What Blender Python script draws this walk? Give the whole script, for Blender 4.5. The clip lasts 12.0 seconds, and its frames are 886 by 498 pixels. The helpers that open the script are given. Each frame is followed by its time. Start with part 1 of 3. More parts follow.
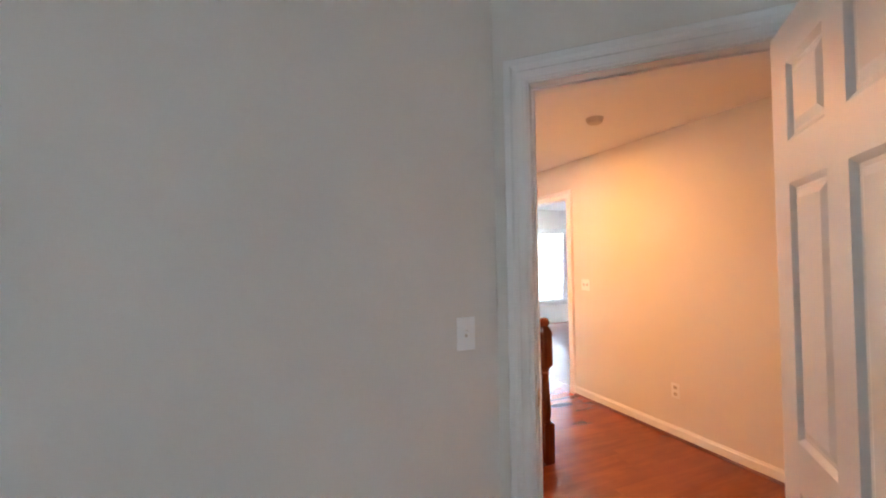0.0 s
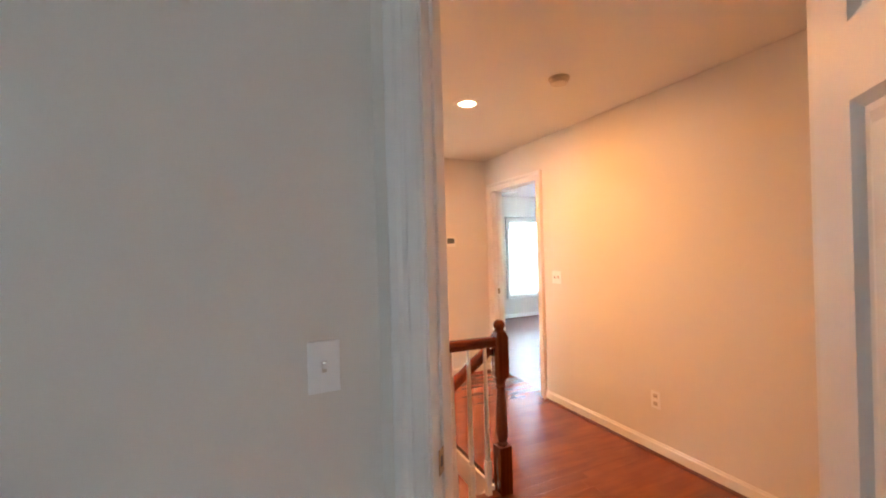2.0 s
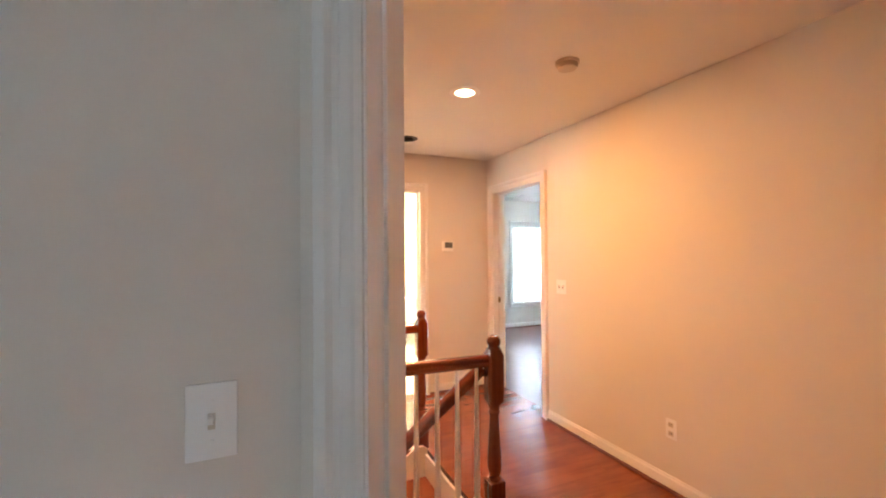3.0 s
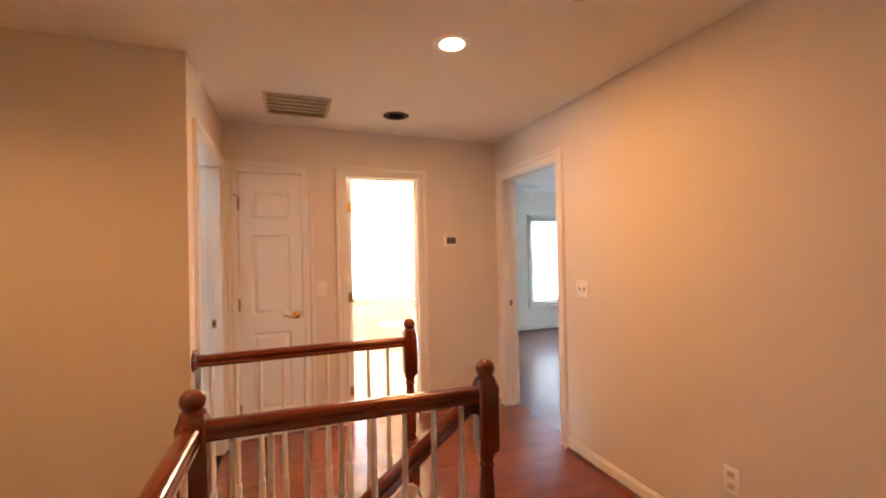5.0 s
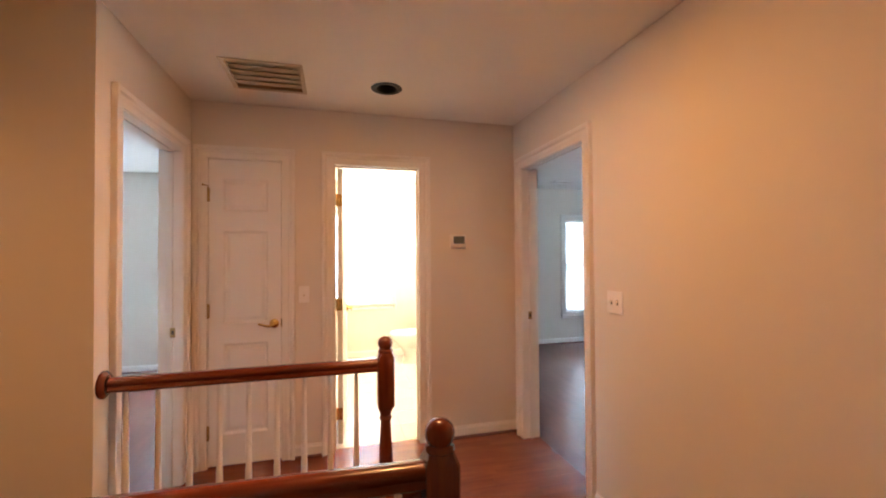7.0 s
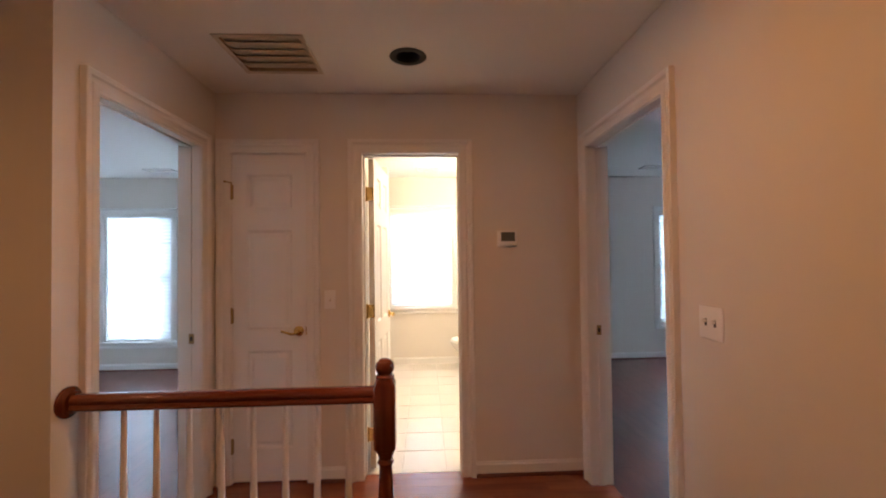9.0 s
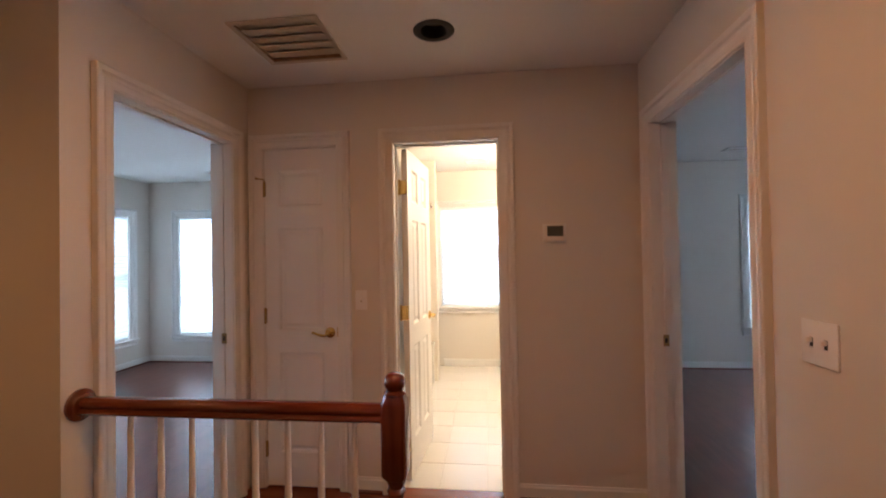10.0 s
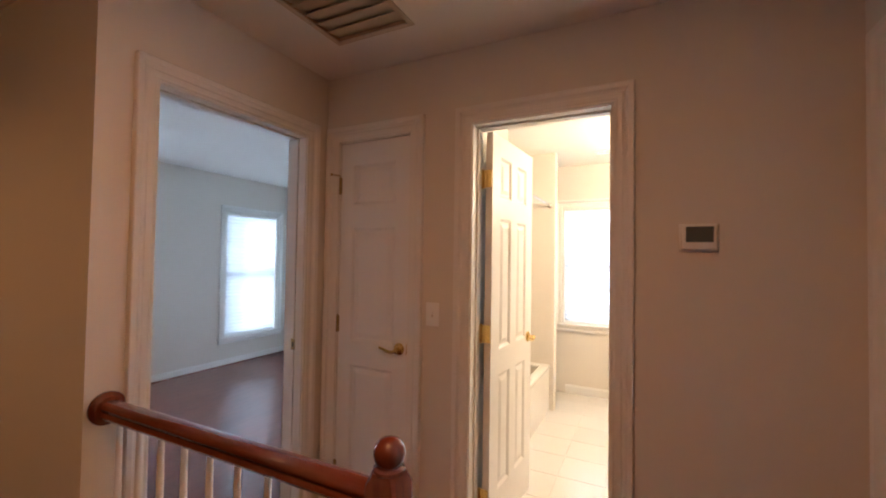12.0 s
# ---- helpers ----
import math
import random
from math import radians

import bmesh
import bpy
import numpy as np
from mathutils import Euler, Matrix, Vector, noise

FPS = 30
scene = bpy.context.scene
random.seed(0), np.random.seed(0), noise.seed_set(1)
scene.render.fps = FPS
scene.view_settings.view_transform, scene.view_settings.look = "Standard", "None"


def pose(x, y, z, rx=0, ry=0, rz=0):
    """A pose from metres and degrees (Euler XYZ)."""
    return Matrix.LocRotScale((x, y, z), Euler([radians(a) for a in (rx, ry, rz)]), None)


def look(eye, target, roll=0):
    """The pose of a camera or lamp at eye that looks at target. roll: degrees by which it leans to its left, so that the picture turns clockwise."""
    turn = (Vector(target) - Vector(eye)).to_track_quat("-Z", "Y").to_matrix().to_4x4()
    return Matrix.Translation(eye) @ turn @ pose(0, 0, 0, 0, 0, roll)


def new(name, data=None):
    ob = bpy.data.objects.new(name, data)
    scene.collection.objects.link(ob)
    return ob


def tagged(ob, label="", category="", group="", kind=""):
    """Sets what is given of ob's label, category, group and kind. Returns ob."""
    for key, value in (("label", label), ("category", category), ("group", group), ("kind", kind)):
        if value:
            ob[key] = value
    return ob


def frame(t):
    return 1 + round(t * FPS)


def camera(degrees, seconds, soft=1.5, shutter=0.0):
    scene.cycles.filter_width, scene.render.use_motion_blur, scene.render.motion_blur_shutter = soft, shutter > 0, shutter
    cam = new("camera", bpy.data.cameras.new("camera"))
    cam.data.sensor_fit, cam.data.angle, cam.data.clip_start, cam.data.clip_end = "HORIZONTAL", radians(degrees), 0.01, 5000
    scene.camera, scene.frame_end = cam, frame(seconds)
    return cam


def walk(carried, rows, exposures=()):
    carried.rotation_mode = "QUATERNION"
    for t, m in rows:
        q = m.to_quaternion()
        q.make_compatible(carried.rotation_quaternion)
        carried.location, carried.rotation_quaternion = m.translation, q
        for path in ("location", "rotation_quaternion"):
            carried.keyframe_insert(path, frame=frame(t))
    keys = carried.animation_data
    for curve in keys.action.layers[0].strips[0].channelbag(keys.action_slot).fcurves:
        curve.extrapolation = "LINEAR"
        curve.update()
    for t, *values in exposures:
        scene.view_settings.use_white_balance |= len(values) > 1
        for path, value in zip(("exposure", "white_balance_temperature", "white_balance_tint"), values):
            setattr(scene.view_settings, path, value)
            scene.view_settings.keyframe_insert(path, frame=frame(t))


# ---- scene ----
cam = camera(94.6, 12.0, soft=2.0)

PATH = [
    (0, (-2.905, -4.44, 1.428), (-2.131, -2.597, 1.473), -0.9),
    (0.5, (-2.783, -4.354, 1.413), (-1.991, -2.517, 1.437), -1.4),
    (1, (-2.649, -4.267, 1.422), (-1.844, -2.436, 1.423), -2.1),
    (1.5, (-2.533, -4.192, 1.42), (-1.714, -2.367, 1.426), -1.9),
    (2, (-2.411, -4.091, 1.419), (-1.584, -2.27, 1.418), -1.6),
    (2.5, (-2.312, -3.971, 1.412), (-1.493, -2.147, 1.417), -0.7),
    (3, (-2.21, -3.863, 1.415), (-1.408, -2.03, 1.438), -0.4),
    (3.5, (-2.1, -3.759, 1.418), (-1.306, -1.924, 1.453), -0.6),
    (5.5, (-1.718, -3.328, 1.402), (-1.066, -1.437, 1.405), -1.2),
    (6, (-1.613, -3.218, 1.408), (-1.002, -1.314, 1.406), -1.1),
    (6.5, (-1.502, -3.12, 1.398), (-0.936, -1.201, 1.418), -0.7),
    (7, (-1.384, -3.001, 1.384), (-0.871, -1.069, 1.417), -0.4),
    (7.2, (-1.339, -2.946, 1.365), (-0.855, -1.006, 1.416), -0.3),
    (8.8, (-1.027, -2.632, 1.38), (-0.891, -0.637, 1.424), -0.5),
    (9, (-0.994, -2.59, 1.381), (-0.905, -0.592, 1.419), -0.7),
    (9.5, (-0.915, -2.474, 1.383), (-0.98, -0.475, 1.404), -1.0),
    (10, (-0.835, -2.35, 1.383), (-1.058, -0.363, 1.41), -1.0),
    (10.5, (-0.746, -2.214, 1.395), (-1.122, -0.25, 1.414), -1.1),
    (11, (-0.7, -2.08, 1.392), (-1.233, -0.153, 1.423), -0.3),
    (11.5, (-0.669, -1.934, 1.393), (-1.385, -0.067, 1.429), 0.5),
    (12, (-0.645, -1.799, 1.396), (-1.534, -0.008, 1.446), 0.9),
]
walk(cam, [(t, look(eye, target, roll)) for t, eye, target, roll in PATH],
     [(0, 0.93, 6950, 15), (2.5, 0.84, 7000, 13), (4.0, 0.62, 7000, 13), (5.5, -0.03, 6950, 15), (7.0, -0.23, 6700, 15), (8.8, -0.97, 6250, 16), (9.5, -1.18, 6150, 16), (12, -1.17, 6200, 16)])

# ---- light ----
world = bpy.data.worlds.new("sky")
scene.world = world
world.use_nodes = True
sky = world.node_tree.nodes.new("ShaderNodeTexSky")
sky.sky_type, sky.sun_disc = "NISHITA", False
sky.sun_elevation, sky.sun_rotation = radians(40), radians(150)
world.node_tree.links.new(sky.outputs[0], world.node_tree.nodes["Background"].inputs[0])
world.node_tree.nodes["Background"].inputs[1].default_value = 0.1
sun = new("sun", bpy.data.lights.new("sun", "SUN"))
sun.data.energy, sun.data.angle, sun.data.color = 1.0, radians(12), (1, 0.96, 0.9)
sun.matrix_world = look((-6, -10, 12), (0, 0, 0))

WARM = (1.0, 0.445, 0.155)
DAY = (0.62, 0.81, 1.0)


def spot(name, x, y, z, watts, colour, degrees=150, blend=0.6, size=0.06):
    ob = new(name, bpy.data.lights.new(name, "SPOT"))
    ob.data.energy, ob.data.color, ob.data.spot_size = watts, colour, radians(degrees)
    ob.data.spot_blend, ob.data.shadow_soft_size = blend, size
    ob.location = (x, y, z)
    return ob


def daylight(name, x, y, z, rz, w, h, watts):
    """Sky light just outside a window; it shines along the local -Y turned by rz."""
    ob = new(name, bpy.data.lights.new(name, "AREA"))
    ob.data.shape, ob.data.size, ob.data.size_y = "RECTANGLE", w, h
    ob.data.energy, ob.data.color = watts, DAY
    ob.matrix_world = pose(x, y, z, -90, 0, rz)
    return ob


HALL_W, STAIR_FILL_W, BATH_W = 24.0, 46.0, 205.0
hall_lamp = new("hall_lamp", bpy.data.lights.new("hall_lamp", "AREA"))
hall_lamp.data.shape, hall_lamp.data.size = "DISK", 0.1
hall_lamp.data.energy, hall_lamp.data.color = HALL_W, WARM
hall_lamp.location = (-1.06, -1.59, 2.408)
# Lamp over the stairwell, out of view, added to brighten its wall.
spot("stair_fill_lamp", -3.05, -2.1, 2.41, STAIR_FILL_W, WARM, 150, 1.0)
# Warm bathroom light has its source out of view; place and bar are assumed.
vanity = new("bath_lamp", bpy.data.lights.new("bath_lamp", "POINT"))
vanity.data.energy, vanity.data.color, vanity.data.shadow_soft_size = BATH_W, (1.0, 0.78, 0.50), 0.2
vanity.location = (-0.3, 1.5, 2.05)


# ---- materials ----
def material(name, colour, rough=0.6, metal=0.0, vary=0.08, scale=6.0, bump=0.1, fine=90.0, coat=0.0, per_object=0.0):
    """Base colour with broad and fine variation, and fine relief."""
    m = bpy.data.materials.new(name)
    m.use_nodes = True
    n, l = m.node_tree.nodes, m.node_tree.links
    b = n["Principled BSDF"]
    b.inputs["Roughness"].default_value, b.inputs["Metallic"].default_value = rough, metal
    b.inputs["Coat Weight"].default_value = coat
    geo = n.new("ShaderNodeNewGeometry")
    broad = n.new("ShaderNodeTexNoise")
    broad.inputs["Scale"].default_value, broad.inputs["Detail"].default_value = scale / 6, 4
    l.new(geo.outputs["Position"], broad.inputs["Vector"])
    grain = n.new("ShaderNodeTexNoise")
    grain.inputs["Scale"].default_value, grain.inputs["Detail"].default_value = fine, 3
    l.new(geo.outputs["Position"], grain.inputs["Vector"])
    mix = n.new("ShaderNodeMix")
    mix.data_type = "RGBA"
    mix.inputs[6].default_value = (*[c * (1 - vary) for c in colour], 1)
    mix.inputs[7].default_value = (*[min(1, c * (1 + vary)) for c in colour], 1)
    l.new(broad.outputs[0], mix.inputs[0])
    out = mix.outputs[2]
    if per_object:
        info = n.new("ShaderNodeObjectInfo")
        ramp = n.new("ShaderNodeMapRange")
        ramp.inputs[3].default_value, ramp.inputs[4].default_value = 1 - per_object, 1 + per_object
        l.new(info.outputs["Random"], ramp.inputs[0])
        hsv = n.new("ShaderNodeHueSaturation")
        l.new(ramp.outputs[0], hsv.inputs["Value"])
        l.new(out, hsv.inputs["Color"])
        out = hsv.outputs[0]
    l.new(out, b.inputs["Base Color"])
    bm = n.new("ShaderNodeBump")
    bm.inputs["Strength"].default_value, bm.inputs["Distance"].default_value = bump, 0.003
    l.new(grain.outputs[0], bm.inputs["Height"])
    l.new(bm.outputs[0], b.inputs["Normal"])
    return m


def wood(name, dark, light, axis=1, rough=0.3, coat=0.3, per_object=0.0, stretch=14.0, bump=0.05):
    """Stained wood, grain running along the given axis."""
    m = material(name, light, rough, 0, 0.05, 8, bump, 60, coat)
    n, l = m.node_tree.nodes, m.node_tree.links
    b = n["Principled BSDF"]
    geo = n.new("ShaderNodeNewGeometry")
    mp = n.new("ShaderNodeMapping")
    s = [stretch * 3] * 3
    s[axis] = 2.2
    mp.inputs["Scale"].default_value = s
    l.new(geo.outputs["Position"], mp.inputs["Vector"])
    g = n.new("ShaderNodeTexNoise")
    g.inputs["Scale"].default_value, g.inputs["Detail"].default_value, g.inputs["Distortion"].default_value = 1.0, 6, 0.6
    blot = n.new("ShaderNodeTexNoise")
    blot.inputs["Scale"].default_value, blot.inputs["Detail"].default_value = 3.5, 3
    l.new(geo.outputs["Position"], blot.inputs["Vector"])
    add = n.new("ShaderNodeMath")
    add.operation = "ADD"
    half = n.new("ShaderNodeMath")
    half.operation = "MULTIPLY_ADD"
    half.inputs[1].default_value, half.inputs[2].default_value = 0.7, -0.35
    l.new(blot.outputs[0], half.inputs[0])
    l.new(half.outputs[0], add.inputs[1])
    if per_object:
        info = n.new("ShaderNodeObjectInfo")
        off = n.new("ShaderNodeVectorMath")
        off.operation = "MULTIPLY_ADD"
        comb = n.new("ShaderNodeCombineXYZ")
        for i in range(3):
            l.new(info.outputs["Random"], comb.inputs[i])
        off.inputs[1].default_value = (31, 17, 5)
        l.new(comb.outputs[0], off.inputs[0])
        l.new(mp.outputs[0], off.inputs[2])
        l.new(off.outputs[0], g.inputs["Vector"])
        sh = n.new("ShaderNodeMath")
        sh.operation = "MULTIPLY_ADD"
        sh.inputs[1].default_value, sh.inputs[2].default_value = per_object, -per_object / 2
        l.new(info.outputs["Random"], sh.inputs[0])
        add2 = n.new("ShaderNodeMath")
        l.new(sh.outputs[0], add2.inputs[0])
        l.new(g.outputs[0], add2.inputs[1])
        l.new(add2.outputs[0], add.inputs[0])
    else:
        l.new(mp.outputs[0], g.inputs["Vector"])
        l.new(g.outputs[0], add.inputs[0])
    ramp = n.new("ShaderNodeValToRGB")
    ramp.color_ramp.elements[0].position, ramp.color_ramp.elements[1].position = 0.3, 0.72
    ramp.color_ramp.elements[0].color, ramp.color_ramp.elements[1].color = (*dark, 1), (*light, 1)
    l.new(add.outputs[0], ramp.inputs[0])
    l.new(ramp.outputs[0], b.inputs["Base Color"])
    return m


def glow(name, colour, strength):
    m = bpy.data.materials.new(name)
    m.use_nodes = True
    b = m.node_tree.nodes["Principled BSDF"]
    b.inputs["Base Color"].default_value = (*colour, 1)
    b.inputs["Emission Color"].default_value, b.inputs["Emission Strength"].default_value = (*colour, 1), strength
    return m


WALL = material("wall_paint", (0.76, 0.71, 0.635), 0.75, vary=0.03, scale=5, bump=0.12, fine=260)
CEIL = material("ceiling_paint", (0.86, 0.84, 0.79), 0.85, vary=0.03, scale=4, bump=0.2, fine=160)
TRIM = material("trim_paint", (0.83, 0.81, 0.77), 0.38, vary=0.03, scale=9, bump=0.05, fine=120)
DOOR = material("door_paint", (0.85, 0.84, 0.82), 0.42, vary=0.03, scale=9, bump=0.08, fine=70)
RAIL_X = wood("cherry_rail_x", (0.105, 0.017, 0.006), (0.19, 0.036, 0.011), 0, 0.27, 0.3)
RAIL_Y = wood("cherry_rail_y", (0.105, 0.017, 0.006), (0.19, 0.036, 0.011), 1, 0.27, 0.3)
RAIL_Z = wood("cherry_post", (0.105, 0.017, 0.006), (0.19, 0.036, 0.011), 2, 0.27, 0.3)
PLANK = wood("cherry_plank", (0.15, 0.030, 0.011), (0.225, 0.053, 0.018), 0, 0.27, 0.1, 0.12, 5)
SUBFLOOR = material("plank_gap", (0.085, 0.020, 0.009), 0.6, bump=0)
# The hall's cherry again, its colour darkened for the rooms' bluish light.
SHADED_PLANK = wood("shaded_plank", (0.095, 0.028, 0.018), (0.135, 0.044, 0.028), 1, 0.28, 0.0, 0.10, 6)
BRASS = material("brass", (0.80, 0.56, 0.20), 0.25, 1.0, 0.06, 30, 0.03)
TARNISHED = material("tarnished_brass", (0.42, 0.30, 0.14), 0.4, 1.0, 0.15, 40, 0.05)
CHROME = material("chrome", (0.75, 0.75, 0.74), 0.15, 1.0, 0.02, 10, 0)
PLASTIC = material("white_plastic", (0.88, 0.87, 0.84), 0.35, vary=0.02, bump=0)
IVORY = material("ivory_plastic", (0.62, 0.55, 0.45), 0.4, vary=0.03, bump=0)
SLOT = material("dark_slot", (0.03, 0.03, 0.03), 0.6, bump=0)
BLACK = material("black_baffle", (0.012, 0.011, 0.010), 0.55, bump=0.05)
DUCT = material("dusty_duct", (0.36, 0.24, 0.14), 0.8)
SCREEN = material("thermostat_screen", (0.10, 0.11, 0.10), 0.2, vary=0.05, bump=0)
GRILLE = material("grille_paint", (0.56, 0.48, 0.36), 0.5, vary=0.05, bump=0.05)
TILE = material("bath_tile", (0.78, 0.75, 0.69), 0.22, vary=0.04, scale=20, bump=0.02, per_object=0.03)
GROUT = material("grout", (0.75, 0.72, 0.66), 0.9, vary=0.06)
TUB = material("tub_enamel", (0.84, 0.82, 0.77), 0.18, vary=0.02, bump=0)
CARPETED = material("stair_tread", (0.24, 0.066, 0.026), 0.35, vary=0.12, bump=0.05)

SHADE = bpy.data.materials.new("window_shade")
SHADE.use_nodes = True
_n, _l = SHADE.node_tree.nodes, SHADE.node_tree.links
_d, _t, _x = _n.new("ShaderNodeBsdfDiffuse"), _n.new("ShaderNodeBsdfTranslucent"), _n.new("ShaderNodeMixShader")
_d.inputs[0].default_value, _t.inputs[0].default_value, _x.inputs[0].default_value = (0.8, 0.8, 0.8, 1), (0.85, 0.88, 0.9, 1), 0.6
_l.new(_d.outputs[0], _x.inputs[1]), _l.new(_t.outputs[0], _x.inputs[2]), _l.new(_x.outputs[0], _n["Material Output"].inputs[0])

GLASS = bpy.data.materials.new("window_glass")
GLASS.use_nodes = True
_b = GLASS.node_tree.nodes["Principled BSDF"]
_b.inputs["Transmission Weight"].default_value, _b.inputs["Roughness"].default_value, _b.inputs["IOR"].default_value = 1, 0, 1.45


# ---- mesh helpers ----
def mesh(name, bm, mat, smooth=False):
    bmesh.ops.recalc_face_normals(bm, faces=bm.faces[:])
    me = bpy.data.meshes.new(name)
    bm.to_mesh(me)
    bm.free()
    me.materials.append(mat)
    if smooth:
        for p in me.polygons:
            p.use_smooth = True
        me.set_sharp_from_angle(angle=radians(40))
    return me


def thing(name, bm, mat, label="", category="", group="", kind="", m=None, smooth=False):
    ob = tagged(new(name, mesh(name, bm, mat, smooth)), label, category, group, kind)
    if m is not None:
        ob.matrix_world = m
    return ob


def base(name, m, label="", category="", group="", kind=""):
    ob = tagged(new(name), label, category, group, kind)
    ob.empty_display_size = 0.1
    ob.matrix_world = m
    return ob


def part(name, bm, mat, parent, label="", smooth=False, m=None):
    """One mesh under a thing or a part, in the parent's own coordinates."""
    ob = new(name, mesh(name, bm, mat, smooth))
    ob.parent = parent
    if m is not None:
        ob.matrix_local = m
    return tagged(ob, label)


def box(x0, y0, z0, x1, y1, z1, bevel=0.0, bm=None, seg=1):
    b = bmesh.new()
    bmesh.ops.create_cube(b, size=1, matrix=Matrix.LocRotScale(((x0 + x1) / 2, (y0 + y1) / 2, (z0 + z1) / 2), None, (abs(x1 - x0), abs(y1 - y0), abs(z1 - z0))))
    if bevel:
        bmesh.ops.bevel(b, geom=b.edges[:], offset=bevel, segments=seg, affect="EDGES", profile=0.6)
    return join(bm, b)


def join(bm, b):
    if bm is None:
        return b
    tmp = bpy.data.meshes.new("tmp")
    b.to_mesh(tmp)
    b.free()
    bm.from_mesh(tmp)
    bpy.data.meshes.remove(tmp)
    return bm


def lathe(profile, seg=24, bm=None, m=None):
    """Turned shape about z from (radius, height) pairs."""
    b = bmesh.new()
    rings = []
    for r, z in profile:
        rings.append([b.verts.new((r * math.cos(2 * math.pi * i / seg), r * math.sin(2 * math.pi * i / seg), z)) for i in range(seg)])
    for a, c in zip(rings, rings[1:]):
        for i in range(seg):
            b.faces.new((a[i], a[(i + 1) % seg], c[(i + 1) % seg], c[i]))
    b.faces.new(rings[0]), b.faces.new(rings[-1])
    if m is not None:
        b.transform(m)
    return join(bm, b)


def sweep(profile, length, bm=None, m=None):
    """A closed (y, z) profile drawn out along x."""
    b = bmesh.new()
    a = [b.verts.new((0, y, z)) for y, z in profile]
    c = [b.verts.new((length, y, z)) for y, z in profile]
    for i in range(len(profile)):
        j = (i + 1) % len(profile)
        b.faces.new((a[i], a[j], c[j], c[i]))
    b.faces.new(a), b.faces.new(c)
    if m is not None:
        b.transform(m)
    return join(bm, b)


def along(x0, y0, x1, y1, z=0.0):
    """Local x runs from the first point to the second, local y to its left."""
    return pose(x0, y0, z, 0, 0, math.degrees(math.atan2(y1 - y0, x1 - x0)))


def slab_with_holes(length, thick, z0, z1, holes):
    """An upright slab: x 0..length, y 0..thick, with holes (x0, x1, z0, z1) right through."""
    xs = sorted({0, length, *[v for h in holes for v in h[:2]]})
    zs = sorted({z0, z1, *[v for h in holes for v in h[2:]]})
    b = bmesh.new()

    def solid(i, k):
        if not (0 <= i < len(xs) - 1 and 0 <= k < len(zs) - 1):
            return False
        x, z = (xs[i] + xs[i + 1]) / 2, (zs[k] + zs[k + 1]) / 2
        return not any(h[0] < x < h[1] and h[2] < z < h[3] for h in holes)

    def quad(*p):
        b.faces.new([b.verts.new(q) for q in p])

    for i in range(len(xs) - 1):
        for k in range(len(zs) - 1):
            if not solid(i, k):
                continue
            x, X, z, Z = xs[i], xs[i + 1], zs[k], zs[k + 1]
            quad((x, 0, z), (X, 0, z), (X, 0, Z), (x, 0, Z))
            quad((x, thick, z), (x, thick, Z), (X, thick, Z), (X, thick, z))
            if not solid(i - 1, k):
                quad((x, 0, z), (x, 0, Z), (x, thick, Z), (x, thick, z))
            if not solid(i + 1, k):
                quad((X, 0, z), (X, thick, z), (X, thick, Z), (X, 0, Z))
            if not solid(i, k - 1):
                quad((x, 0, z), (x, thick, z), (X, thick, z), (X, 0, z))
            if not solid(i, k + 1):
                quad((x, 0, Z), (X, 0, Z), (X, thick, Z), (x, thick, Z))
    bmesh.ops.remove_doubles(b, verts=b.verts[:], dist=1e-5)
    return b


def wall(name, x0, y0, x1, y1, label, holes=(), z0=0.0, z1=2.42, thick=0.12):
    """A wall whose face runs between the points; its thickness lies to the left of that line."""
    length = math.hypot(x1 - x0, y1 - y0)
    return thing(name, slab_with_holes(length, thick, z0, z1, holes), WALL, label, "wall", kind="structure", m=along(x0, y0, x1, y1))


CASING = [(0.005, 0), (0.005, 0.011), (0.010, 0.013), (0.018, 0.012), (0.024, 0.014), (0.040, 0.015), (0.046, 0.012), (0.056, 0.015), (0.064, 0.024), (0.082, 0.027), (0.086, 0.024), (0.086, 0)]


def casing(name, m, a, b_, top, parent=None, scale=1.0, sill=None):
    """Moulded casing round an opening a..b in local x, standing proud to local -y. With sill: closed below too."""
    b = bmesh.new()
    loops = []
    for u, d in CASING:
        u *= scale
        if sill is None:
            pts = [(a - u, 0), (a - u, top + u), (b_ + u, top + u), (b_ + u, 0)]
        else:
            pts = [(a - u, sill - u), (a - u, top + u), (b_ + u, top + u), (b_ + u, sill - u)]
        loops.append([b.verts.new((x, -d, z)) for x, z in pts])
    for p, q in zip(loops, loops[1:] + loops[:1]):
        for i in range(3 if sill is None else 4):
            j = (i + 1) % 4
            b.faces.new((p[i], p[j], q[j], q[i]))
    if sill is None:
        for e in (0, 3):
            b.faces.new([l[e] for l in loops])
    if parent is not None:
        return part("casing", b, TRIM, parent)
    return thing(name, b, TRIM, "white painted moulded casing round a doorway", "trim", "door casings", "structure", m)


def jamb(name, m, a, b_, top, thick=0.12):
    """Lining of a clear opening with its stop bead."""
    ob = base(name, m, "white painted door jamb with stop bead", "trim", "door jambs", "structure")
    for x in (a - 0.016, b_):
        part("side_jamb", box(x, -0.004, 0, x + 0.016, thick + 0.004, top + 0.016), TRIM, ob)
    part("head_jamb", box(a, -0.004, top, b_, thick + 0.004, top + 0.016), TRIM, ob)
    for x in (a, b_ - 0.009):
        part("stop_bead", box(x, 0.045, 0, x + 0.009, 0.075, top, 0.0015), TRIM, ob)
    part("head_stop", box(a + 0.009, 0.045, top - 0.009, b_ - 0.009, 0.075, top, 0.0015), TRIM, ob)
    return ob


